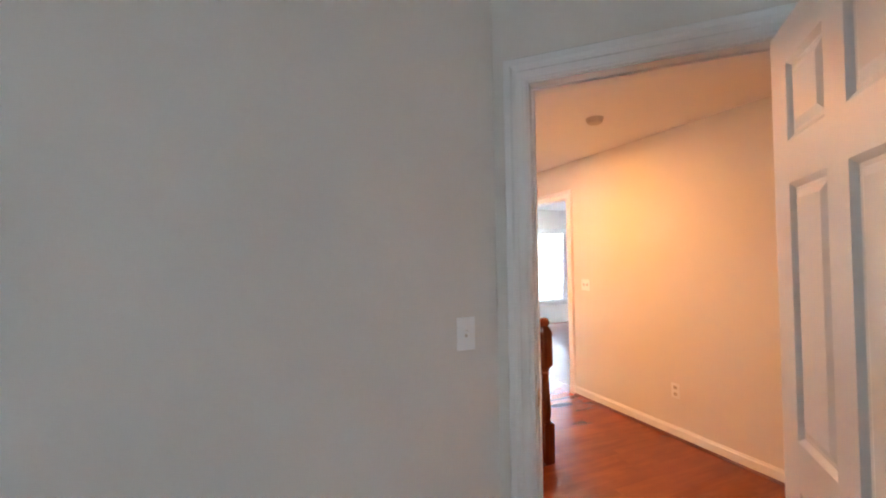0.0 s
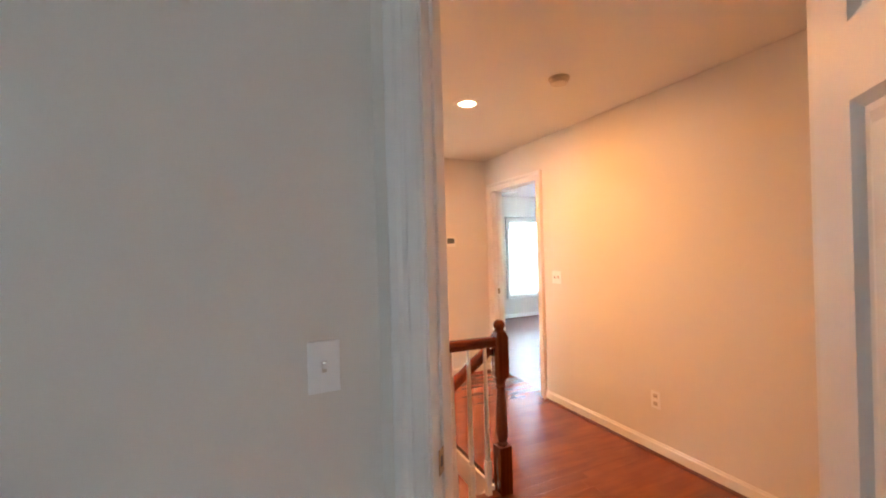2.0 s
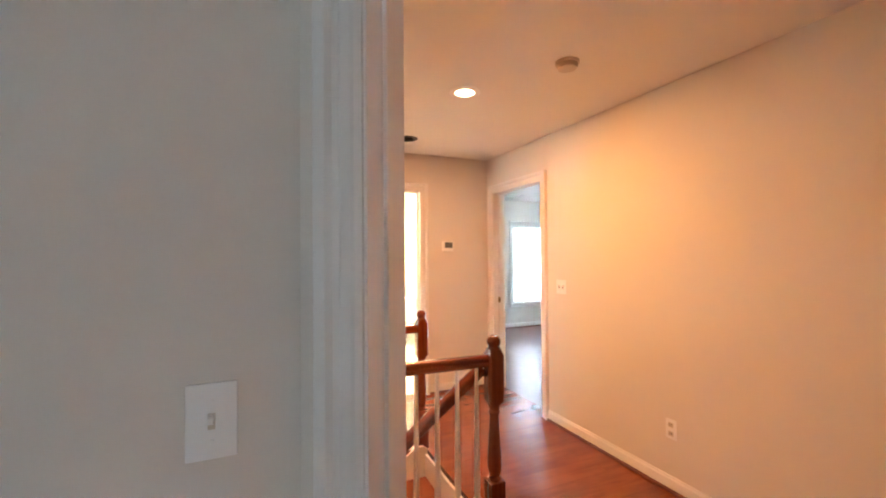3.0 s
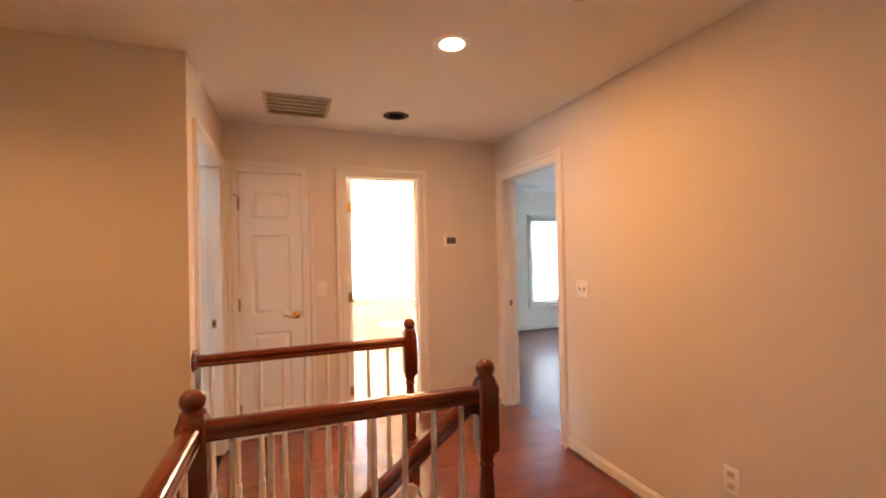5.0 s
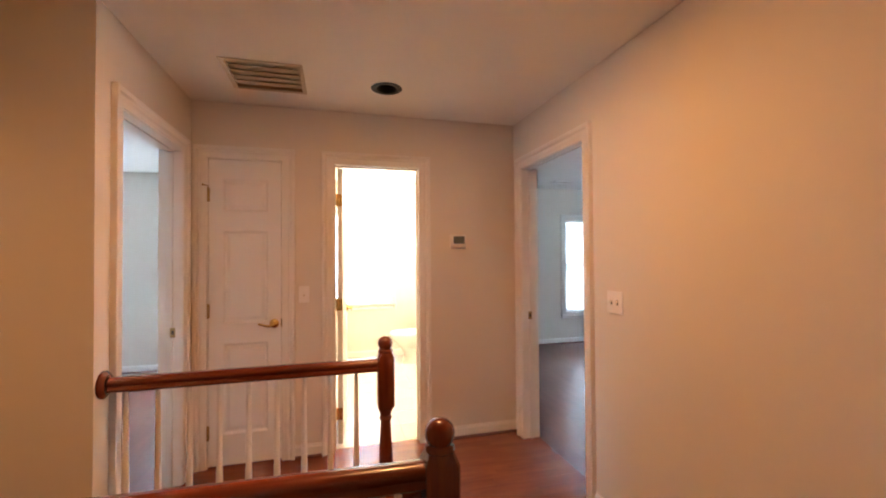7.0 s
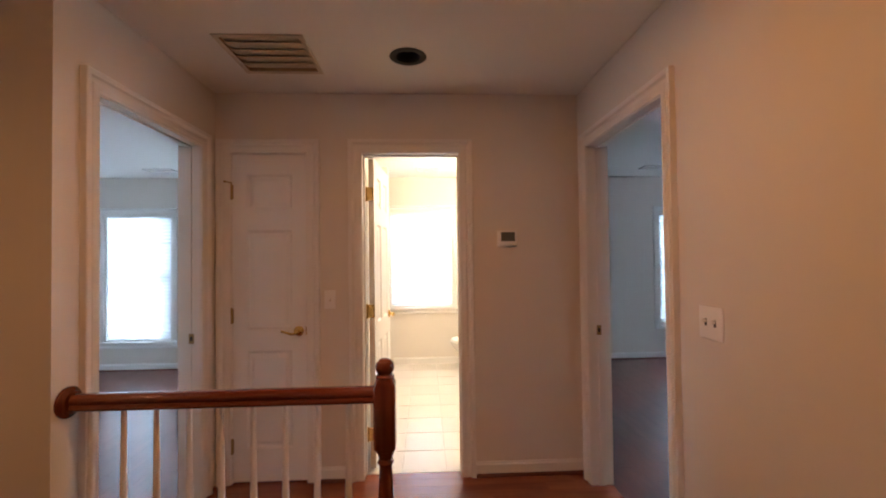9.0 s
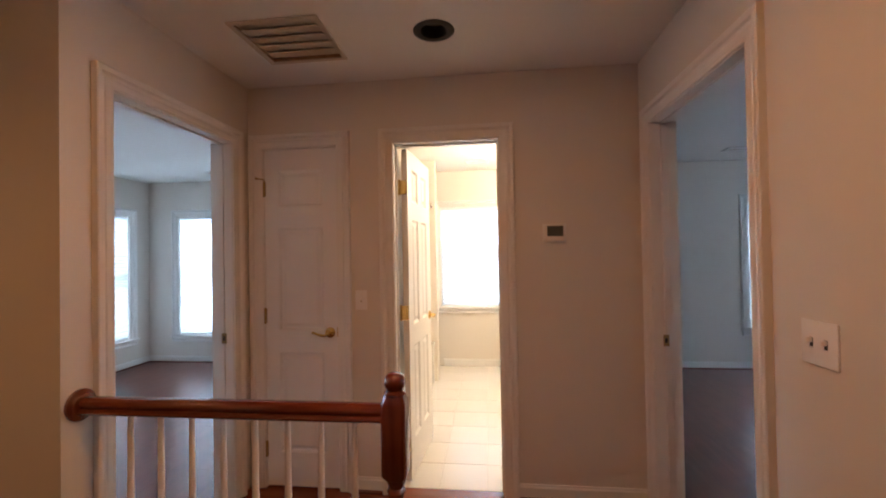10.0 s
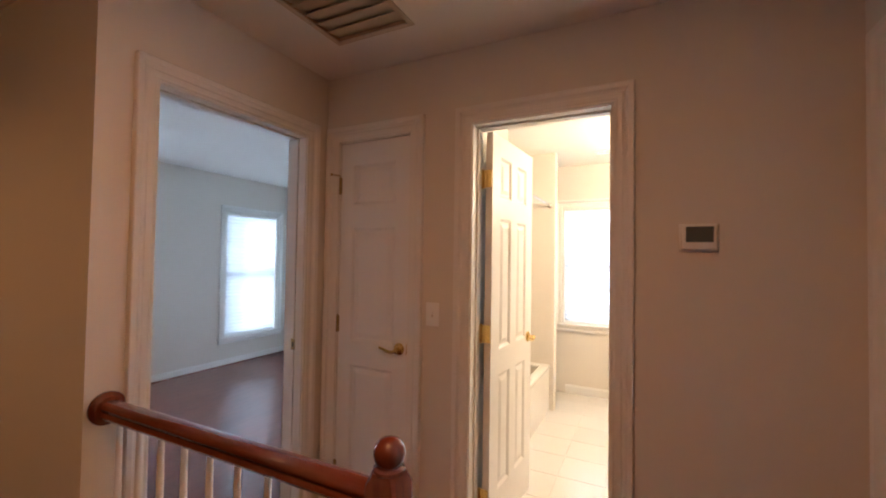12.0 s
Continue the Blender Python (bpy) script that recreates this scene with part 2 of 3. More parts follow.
BASE = [(0, 0), (0, 0.088), (-0.005, 0.088), (-0.007, 0.078), (-0.012, 0.070), (-0.013, 0.0)]
SHOE = [(-0.013, 0), (-0.013, 0.018), (-0.018, 0.016), (-0.024, 0.009), (-0.026, 0)]


def baseboard(x0, y0, x1, y1):
    """Baseboard along a wall's face, the room to the right of the line; a cherry shoe moulding under it."""
    length = math.hypot(x1 - x0, y1 - y0)
    m = along(x0, y0, x1, y1)
    ob = thing("baseboard", sweep(BASE, length), TRIM, "white painted wooden baseboard with dark shoe strip", "baseboard", "baseboards", "structure", m)
    part("shoe_moulding", sweep(SHOE, length), SHOE_WOOD, ob, "thin reddish-brown shoe moulding")
    return ob


SHOE_WOOD = material("shoe_wood", (0.12, 0.030, 0.012), 0.35, vary=0.15, bump=0.03)


def door_leaf(w, h, columns, rows, thick=0.035):
    """Moulded panel leaf: x 0..w, y -thick..0, z 0..h. columns, rows: panel spans."""
    b = bmesh.new()
    xs = sorted({0, w, *[v for c in columns for v in c]})
    zs = sorted({0, h, *[v for r in rows for v in r]})
    for face, sign in ((0.0, -1), (-thick, 1)):
        for i in range(len(xs) - 1):
            for k in range(len(zs) - 1):
                x, X, z, Z = xs[i], xs[i + 1], zs[k], zs[k + 1]
                rings = [[(x, face, z), (X, face, z), (X, face, Z), (x, face, Z)]]
                if (x, X) in columns and (z, Z) in rows:
                    for inset, depth in ((0.006, 0.004), (0.014, 0.010), (0.024, 0.010), (0.044, 0.003)):
                        y = face + sign * depth
                        rings.append([(x + inset, y, z + inset), (X - inset, y, z + inset), (X - inset, y, Z - inset), (x + inset, y, Z - inset)])
                loops = [[b.verts.new(p) for p in r] for r in rings]
                for p, q in zip(loops, loops[1:]):
                    for j in range(4):
                        b.faces.new((p[j], p[(j + 1) % 4], q[(j + 1) % 4], q[j]))
                b.faces.new(loops[-1])
    for p in (((0, 0, 0), (0, -thick, 0), (0, -thick, h), (0, 0, h)), ((w, 0, 0), (w, -thick, 0), (w, -thick, h), (w, 0, h)),
              ((0, 0, 0), (w, 0, 0), (w, -thick, 0), (0, -thick, 0)), ((0, 0, h), (w, 0, h), (w, -thick, h), (0, -thick, h))):
        b.faces.new([b.verts.new(q) for q in p])
    bmesh.ops.remove_doubles(b, verts=b.verts[:], dist=1e-5)
    return b


def lever(parent, x, y, z, way, mat=BRASS, side=-1):
    """Lever handle with a round rose; the lever points along local x by way, proud to y by side."""
    at = Matrix.Translation((x, y, z)) @ Euler((radians(90 if side < 0 else -90), 0, 0)).to_matrix().to_4x4()
    ob = part("door_handle", lathe([(0.027, 0), (0.031, 0.003), (0.030, 0.008), (0.018, 0.012), (0.011, 0.016), (0.010, 0.045), (0.0, 0.047)], 24), mat, parent, "polished brass lever handle", True, at)
    b = bmesh.new()
    n = 9
    rings = []
    for i in range(n):
        f = i / (n - 1)
        r = 0.0095 - 0.003 * f
        cx, cz = way * (f * 0.105 - 0.008), -0.010 * math.sin(f * math.pi * 1.4) - 0.004 * f
        rings.append([b.verts.new((cx, 0.7 * r * math.cos(a), cz + r * math.sin(a))) for a in [2 * math.pi * k / 10 for k in range(10)]])
    for p, q in zip(rings, rings[1:]):
        for k in range(10):
            b.faces.new((p[k], p[(k + 1) % 10], q[(k + 1) % 10], q[k]))
    b.faces.new(rings[0]), b.faces.new(rings[-1])
    b.transform(Matrix.Translation((x, y + side * 0.043, z)))
    part("lever", b, mat, ob, "curved brass lever", True, at.inverted())
    return ob


def hinge(parent, x, y, z, mat=BRASS, span=0.032):
    """Butt hinge: knuckle with ball tips and two leaves."""
    b = lathe([(0.0, -0.050), (0.004, -0.049), (0.0065, -0.045), (0.0065, 0.045), (0.004, 0.049), (0.0, 0.050)], 12, m=Matrix.Translation((x, y, z)))
    box(x - span, y + 0.003, z - 0.044, x - 0.002, y + 0.0055, z + 0.044, 0.001, b)
    box(x + 0.002, y + 0.003, z - 0.044, x + 0.010, y + 0.0055, z + 0.044, 0.001, b)
    return part("hinge", b, mat, parent, "brass butt hinge", True)


# ---- walls, ceilings ----
H = 2.42
TOP = 2.04
D = math.sqrt(0.5)
KX, KY = -2.155 + D, -3.15 - D
wall("wall_hall_right", 0, 2.85, 0, -4.1, "cream painted hall wall with a doorway", [(2.989, 3.811, 0, TOP + 0.016)])
wall("wall_hall_back", -2.41, 0, 0.0, 0, "cream painted hall wall with two doorways", [(0.204, 0.692, 0, TOP + 0.016), (1.010, 1.653, 0, TOP + 0.016)])
wall("wall_hall_left", -2.29, -1.11, -2.29, 0, "cream painted hall wall with a doorway", [(0.184, 0.956, 0, TOP + 0.016)], z0=-2.6)
wall("wall_stair_north", -5.55, -1.11, -2.41, -1.11, "cream painted stairwell wall", z0=-2.6)
wall("wall_stair_west", -4.6, -3.15, -4.6, -1.11, "cream painted stairwell wall", z0=-2.6)
wall("wall_bedroom_switch", -5.6, -3.15, -2.09, -3.15, "warm white painted bedroom wall")
wall("wall_bedroom_door", -2.155, -3.15, KX, KY, "cream painted diagonal wall with a doorway", [(0.114, 0.884, 0, TOP + 0.016)])
wall("wall_hall_south", KX, KY - 0.12, 0.0, KY - 0.12, "cream painted hall wall")
wall("wall_bedroom_east", KX, KY - 0.12, KX, -7.2, "warm white painted bedroom wall")
wall("wall_bedroom_south", KX, -7.2, -5.6, -7.2, "warm white painted bedroom wall with a window", [(1.3, 2.3, 0.5, 2.0)])
wall("wall_bedroom_west", -5.6, -7.32, -5.6, -3.03, "warm white painted bedroom wall with a window", [(1.5, 2.5, 0.5, 2.0)])
# The first hole takes window 7, which is added and out of view.
wall("wall_left_room_west", -5.43, -1.11, -5.43, 2.85, "pale painted bedroom wall with a window", [(0.56, 1.39, 0.35, 1.97), (2.73, 3.56, 0.35, 1.97)])
wall("wall_left_room_north", -5.43, 2.73, -2.29, 2.73, "pale painted bedroom wall with a window", [(0.42, 1.25, 0.35, 1.97), (2.07, 2.90, 0.35, 1.97)])
wall("wall_left_room_east", -2.41, 2.73, -2.41, 0.12, "pale painted bedroom wall")
wall("wall_bath_north", -2.29, 2.73, 0.0, 2.73, "cream painted bathroom wall with a window", [(0.84, 1.66, 0.72, 1.98)])
wall("wall_bath_closet", -1.56, 0.72, -1.56, 0.12, "cream painted bathroom wall")
wall("wall_tub_south", -2.29, 0.72, -1.56, 0.72, "cream painted bathroom wall").location.y -= 0.12
wall("wall_tub_wing", -2.29, 2.10, -1.41, 2.10, "cream painted short wall at the tub's end", thick=0.1)
wall("wall_right_room_north", 0.12, 2.73, 4.1, 2.73, "pale grey painted bedroom wall with a window", [(2.00, 2.83, 0.46, 1.95)])
# Out of view; its hole takes window 8, added for more room light.
wall("wall_right_room_east", 4.1, 2.85, 4.1, -1.6, "pale grey painted bedroom wall with a window", [(2.0, 2.83, 0.46, 1.95)])
wall("wall_right_room_south", 4.1, -1.6, 0.12, -1.6, "pale grey painted bedroom wall")

GRILLE_AT = (-1.76, -0.487)
# The last place is an unseen light, added over the stairwell.
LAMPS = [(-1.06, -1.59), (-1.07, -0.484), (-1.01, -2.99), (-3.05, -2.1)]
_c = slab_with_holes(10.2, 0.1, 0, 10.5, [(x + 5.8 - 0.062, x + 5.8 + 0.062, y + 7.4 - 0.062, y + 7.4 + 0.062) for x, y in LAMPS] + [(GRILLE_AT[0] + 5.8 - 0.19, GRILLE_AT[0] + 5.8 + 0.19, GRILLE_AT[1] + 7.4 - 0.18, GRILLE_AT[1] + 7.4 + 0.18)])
for v in _c.verts:
    v.co = (v.co.x - 5.8, v.co.z - 7.4, v.co.y + H)
thing("ceiling", _c, CEIL, "off-white painted flat ceiling", "ceiling", kind="structure")
# Unseen slab, added to keep sky light out of the ceiling's openings.
thing("sky_cover_slab", box(-5.8, -7.4, H + 0.24, 4.4, 3.1, H + 0.3), CEIL, "unseen plain slab above the ceiling that blocks sky light", "roof", kind="structure")
thing("lower_floor", box(-5.8, -7.4, -2.7, 4.4, 3.1, -2.6), SHADED_PLANK, "dark wooden floor at the foot of the stairs", "floor", kind="structure")

# ---- floors ----
PLANK_MESH = mesh("plank", box(0.0004, 0.0035, -0.012, 0.9996, 0.9965, 0), PLANK)
SHADED_MESH = mesh("plank", box(0.0035, 0.0004, -0.012, 0.9965, 0.9996, 0), SHADED_PLANK)


def plank_floor(name, rects, label, data, width=0.083, length=1.1, across=False):
    """Boards along y (across: along x) over plan rectangles (x0, y0, x1, y1)."""
    rng = random.Random(len(name) * 7 + 3)
    b = None
    for x0, y0, x1, y1 in rects:
        b = box(x0, y0, -0.22, x1, y1, -0.0025, bm=b)
    floor = thing(name, b, SUBFLOOR, label, "floor", kind="structure")
    if across:
        rects = [(y0, x0, y1, x1) for x0, y0, x1, y1 in rects]
    lo = min(r[0] for r in rects)
    for u0, v0, u1, v1 in rects:
        k = math.floor((u0 - lo) / width)
        while lo + k * width < u1 - 1e-4:
            a, c = max(u0, lo + k * width), min(u1, lo + (k + 1) * width)
            v = v0 - rng.random() * length
            while v < v1:
                e = v + length * (0.75 + 0.5 * rng.random())
                p, q = max(v, v0), min(e, v1)
                if q - p > 0.03 and c - a > 0.006:
                    ob = new("plank", data)
                    ob.parent = floor
                    ob.location = (p, a, 0) if across else (a, p, 0)
                    ob.scale = (q - p, c - a, 1) if across else (c - a, q - p, 1)
                v = e
            k += 1
    return floor


# ---- windows ----
def window(name, m, w, z0, z1, label, watts, group="", lift=0.0):
    """Double-hung window in a hole 0..w, z0..z1 of a wall 0.12 thick (room at local -y), with a drawn shade."""
    win = base(name, m, label, "window", group, "structure")
    fr = box(0, 0.0, z0, 0.02, 0.12, z1)
    box(w - 0.02, 0.0, z0, w, 0.12, z1, bm=fr)
    box(0.02, 0.0, z1 - 0.02, w - 0.02, 0.12, z1, bm=fr)
    box(0.02, 0.0, z0, w - 0.02, 0.12, z0 + 0.02, bm=fr)
    part("window_frame", fr, TRIM, win)
    casing("casing", None, 0, w, z1, win, 0.8, z0)
    part("window_sill", box(-0.085, -0.045, z0 - 0.012, w + 0.085, 0.03, z0 + 0.012, 0.004), TRIM, win)
    mid = (z0 + z1) / 2
    for za, zb, y in ((z0 + 0.02, mid + 0.02, 0.062), (mid - 0.02, z1 - 0.02, 0.09)):
        s = box(0.02, y, za, 0.062, y + 0.026, zb)
        box(w - 0.062, y, za, w - 0.02, y + 0.026, zb, bm=s)
        box(0.062, y, za, w - 0.062, y + 0.026, za + 0.042, bm=s)
        box(0.062, y, zb - 0.042, w - 0.062, y + 0.026, zb, bm=s)
        sash = part("sash", s, TRIM, win)
        pane = part("pane", box(0.062, y + 0.011, za + 0.042, w - 0.062, y + 0.015, zb - 0.042), GLASS, win)
        pane.parent = sash
        pane.visible_shadow = False
    # pleated shade
    b = bmesh.new()
    n = int((z1 - z0 - 0.06) / 0.022)
    rows = []
    for i in range(n + 1):
        z = z1 - 0.045 - (z1 - z0 - 0.065 - lift) * i / n
        y = 0.028 + (0.007 if i % 2 else 0)
        rows.append((b.verts.new((0.024, y, z)), b.verts.new((w - 0.024, y, z))))
    for p, q in zip(rows, rows[1:]):
        b.faces.new((p[0], p[1], q[1], q[0]))
    shade = part("shade", b, SHADE, win, "white translucent pleated shade, drawn down")
    part("head_rail", box(0.022, 0.012, z1 - 0.05, w - 0.022, 0.046, z1 - 0.02, 0.003), PLASTIC, win)
    part("bottom_rail", box(0.024, 0.022, z0 + 0.02 + lift, w - 0.024, 0.040, z0 + 0.034 + lift, 0.003), PLASTIC, win)
    p = m @ Vector((w / 2, 0.55, (z0 + z1) / 2))
    daylight("window_light", p.x, p.y, p.z, math.degrees(m.to_euler().z), w * 1.5, (z1 - z0) * 1.4, watts)
    return win


W1, W2, W3, W4, W5, W6, W7_FILL = 85, 95, 400, 300, 135, 85, 2600
window("window_1", along(-5.43, 1.62, -5.43, 2.45), 0.83, 0.35, 1.97, "white double-hung window with drawn translucent shade", W1, "bedroom windows")
window("window_2", along(-5.01, 2.73, -4.18, 2.73), 0.83, 0.35, 1.97, "white double-hung window with drawn translucent shade", W2, "bedroom windows")
window("window_3", along(2.12, 2.73, 2.95, 2.73), 0.83, 0.46, 1.95, "white double-hung window with drawn translucent shade", W3, "bedroom windows")
window("window_4", along(-1.45, 2.73, -0.63, 2.73), 0.82, 0.72, 1.98, "bright bathroom window with drawn translucent shade", W4)
# Windows 5 and 6 stand behind the camera; their places are assumed.
window("window_5", along(KX - 1.3, -7.2, KX - 2.3, -7.2), 1.0, 0.5, 2.0, "white double-hung window with drawn translucent shade", W5, "bedroom windows")
window("window_6", along(-5.6, -5.82, -5.6, -4.82), 1.0, 0.5, 2.0, "white double-hung window with drawn translucent shade", W6, "bedroom windows")
# Windows 7 and 8 are unseen, added to brighten the side rooms.
window("fill_window_7", along(-5.43, -0.55, -5.43, 0.28), 0.83, 0.35, 1.97, "white double-hung window with drawn translucent shade", W7_FILL, "bedroom windows")
window("fill_window_8", along(4.1, 0.85, 4.1, 0.02), 0.83, 0.46, 1.95, "white double-hung window with drawn translucent shade", 2500, "bedroom windows")
window("window_9", along(-3.36, 2.73, -2.53, 2.73), 0.83, 0.35, 1.97, "white double-hung window with drawn translucent shade", 2300, "bedroom windows")

# ---- door trims ----
M_RIGHT, M_BACK, M_LEFT, M_DIAG = along(0, 0, 0, -1), along(0, 0, 1, 0), along(-2.29, 0, -2.29, 1), along(-2.155, -3.15, KX, KY)
casing("casing_right", M_RIGHT, 0.155, 0.945, TOP), jamb("jamb_right", M_RIGHT, 0.155, 0.945, TOP)
casing("casing_left", M_LEFT, -0.91, -0.17, TOP), jamb("jamb_left", M_LEFT, -0.91, -0.17, TOP)
casing("casing_closet", M_BACK, -2.19, -1.734, TOP), jamb("jamb_closet", M_BACK, -2.19, -1.734, TOP)
casing("casing_bath", M_BACK, -1.384, -0.773, TOP), jamb("jamb_bath", M_BACK, -1.384, -0.773, TOP)
casing("casing_bedroom", M_DIAG, 0.130, 0.868, TOP), jamb("jamb_bedroom", M_DIAG, 0.130, 0.868, TOP)
casing("casing_bedroom_hall", M_DIAG @ pose(0.975, 0.12, 0, 0, 0, 180), 0.107, 0.845, TOP)

# ---- doors ----
ROWS = [(0.22, 0.80), (0.93, 1.60), (1.71, 1.92)]


def six_panel(name, w, m, label, mat=DOOR):
    c = w / 2
    return thing(name, door_leaf(w, 2.025, [(0.105, c - 0.045), (c + 0.045, w - 0.105)], ROWS), mat, label, "door", kind="structure", m=m)


closet = thing("door_1", door_leaf(0.450, 2.026, [(0.085, 0.365)], [(0.20, 0.80), (0.93, 1.55), (1.68, 1.90)]), DOOR,
               "closed white three-panel closet door with brass lever", "door", kind="structure", m=pose(-2.187, 0.038, 0.01))
lever(closet, 0.405, -0.035, 0.92, -1)
for z in (0.22, 1.02, 1.79):
    hinge(closet, -0.003, -0.040, z, TARNISHED, 0.02)
part("door_stop", lathe([(0.0, 0), (0.004, 0.001), (0.003, 0.05), (0.007, 0.052), (0.007, 0.06), (0.0, 0.061)], 10, m=pose(0.002, -0.044, 1.845, 90, 0, -20)), TARNISHED, closet, "brass hinge-pin door stop", True)
part("latch_plate", box(0.446, -0.0365, 0.895, 0.4515, -0.010, 0.950), BRASS, closet)
bath_door = six_panel("door_2", 0.60, pose(-1.361, 0.118, 0.01, 0, 0, 85.5), "white six-panel bathroom door standing open")
for z in (0.22, 1.02, 1.79):
    gap = box(-0.0055, -0.033, z - 0.044, -0.003, 0.022, z + 0.044, 0.0008)
    lathe([(0.0, -0.050), (0.004, -0.049), (0.0065, -0.045), (0.0065, 0.045), (0.004, 0.049), (0.0, 0.050)], 12, gap, Matrix.Translation((-0.006, 0.016, z)))
    part("hinge", gap, BRASS, bath_door, "polished brass butt hinge", True)
lever(bath_door, 0.535, -0.035, 0.93, -1)
lever(bath_door, 0.535, 0.0, 0.93, -1, side=1)
bed_door = six_panel("door_3", 0.72, M_DIAG @ pose(0.857, -0.006, 0.01, 0, 0, -91), "white six-panel bedroom door standing open")
lever(bed_door, 0.655, -0.035, 0.93, -1)
lever(bed_door, 0.655, 0.0, 0.93, -1, side=1)


# ---- railings ----
RAIL = [(-0.030, 0.012), (-0.026, 0.004), (-0.018, 0.0), (0.018, 0.0), (0.026, 0.004), (0.030, 0.012), (0.028, 0.020), (0.024, 0.026),
        (0.029, 0.034), (0.029, 0.044), (0.022, 0.054), (0.010, 0.059), (-0.010, 0.059), (-0.022, 0.054), (-0.029, 0.044), (-0.029, 0.034), (-0.024, 0.026), (-0.028, 0.020)]


def newel_block(s, z0, z1):
    """Square block with chamfered edges, drawn in at the top and foot."""
    b = bmesh.new()
    rings = []
    for z, r_, c in ((z0, s * 0.74, 0.010), (z0 + 0.020, s, 0.006), (z1 - 0.026, s, 0.006), (z1 - 0.010, s * 0.84, 0.008), (z1, s * 0.80, 0.010)):
        pts = []
        for sx, sy in ((1, 1), (-1, 1), (-1, -1), (1, -1)):
            p, q = (sx * r_, sy * (r_ - c)), (sx * (r_ - c), sy * r_)
            pts += [p, q] if sx * sy > 0 else [q, p]
        rings.append([b.verts.new((x, y, z)) for x, y in pts])
    for a, c in zip(rings, rings[1:]):
        for i in range(8):
            b.faces.new((a[i], a[(i + 1) % 8], c[(i + 1) % 8], c[i]))
    b.faces.new(rings[0]), b.faces.new(rings[-1])
    return b


def newel(parent, x, y, bottom=0.0, lift=0.0):
    s = 0.040
    post = part("newel_post", newel_block(s, 0.655, 0.930), RAIL_Z, parent, "turned cherry newel post", True, Matrix.Translation((x, y, lift)))
    part("turned_shaft", lathe([(0.028, 0.270), (0.033, 0.285), (0.027, 0.300), (0.036, 0.325), (0.037, 0.36), (0.032, 0.45), (0.026, 0.56), (0.024, 0.60), (0.031, 0.615), (0.025, 0.63), (0.036, 0.660)], 28), RAIL_Z, post, "", True)
    part("lower_block", box(-s, -s, bottom, s, s, 0.275, 0.005, seg=2), RAIL_Z, post)
    part("cap", lathe([(0.031, 0.925), (0.036, 0.931), (0.035, 0.937), (0.028, 0.941), (0.027, 0.945), (0.032, 0.951), (0.0355, 0.963), (0.0355, 0.974), (0.031, 0.987), (0.021, 0.997), (0.010, 1.001), (0.0, 1.002)], 28), RAIL_Z, post, "rounded mushroom cap", True)
    return post


BALUSTER = lathe([(0.0105, 0.20), (0.0150, 0.215), (0.0120, 0.228), (0.0155, 0.26), (0.0145, 0.34), (0.0110, 0.60), (0.0085, 0.852)], 12)
box(-0.016, -0.016, 0, 0.016, 0.016, 0.205, 0.002, BALUSTER)
BALUSTER = mesh("baluster", BALUSTER, TRIM, True)


def baluster(parent, x, y, z=0.0):
    ob = new("baluster", BALUSTER)
    ob.parent = parent
    ob.location = (x, y, z)


def rail(parent, x0, y0, z0, x1, y1, z1, mat, name="handrail"):
    v = Vector((x1 - x0, y1 - y0, z1 - z0))
    m = Matrix.Translation((x0, y0, z0)) @ pose(0, 0, 0, 0, -math.degrees(math.atan2(v.z, v.xy.length)), math.degrees(math.atan2(v.y, v.x)))
    return part(name, sweep(RAIL, v.length), mat, parent, "moulded cherry handrail", True, m)


far = base("stair_railing", Matrix(), "cherry handrail and newel with white balusters along stairwell", "railing", "stair railings")
newel(far, -1.150, -1.031)
rail(far, -2.262, -1.045, 0.842, -1.185, -1.031, 0.838, RAIL_X)
part("rosette", lathe([(0.0, 0.0), (0.056, 0.0), (0.056, 0.008), (0.050, 0.014), (0.044, 0.016), (0.040, 0.022), (0.0, 0.022)], 28, m=pose(-2.2895, -1.045, 0.872, 0, 90, 0)), RAIL_Z, far, "round turned cherry wall rosette", True)
for i in range(9):
    baluster(far, -2.21 + 0.1153 * i, -1.042 + 0.001 * i)

near = base("stair_railing", Matrix(), "cherry railing with newels turning round the stairwell corner", "railing", "stair railings")
newel(near, -1.146, -2.062)
newel(near, -2.094, -2.050, -0.012, 0.012)
rail(near, -2.055, -2.052, 0.860, -1.185, -2.062, 0.848, RAIL_X)
rail(near, -2.096, -3.02, 0.860, -2.094, -2.088, 0.860, RAIL_Y)
for i in range(8):
    baluster(near, -1.99 + 0.1065 * i, -2.060)
for i in range(8):
    baluster(near, -2.089, -2.19 - 0.108 * i)
rail(near, -1.17, -2.005, 0.80, -3.05, -2.005, -0.58, RAIL_X, "stair_handrail")

# ---- stairs ----
stairs = base("staircase", Matrix(), "cherry wood staircase going down with white skirts", "stairs")
for i in range(6):
    x = -1.13 - 0.25 * i
    z = -0.185 * (i + 1)
    part("tread", box(x - 0.27, -2.01, z - 0.03, x - 0.002, -1.09, z, 0.006), CARPETED, stairs)
    part("riser", box(x - 0.02, -2.01, z, x - 0.002, -1.09, z + 0.155), TRIM, stairs)
part("landing", box(-4.6, -3.03, -1.33, -2.63, -1.11, -1.295), CARPETED, stairs)
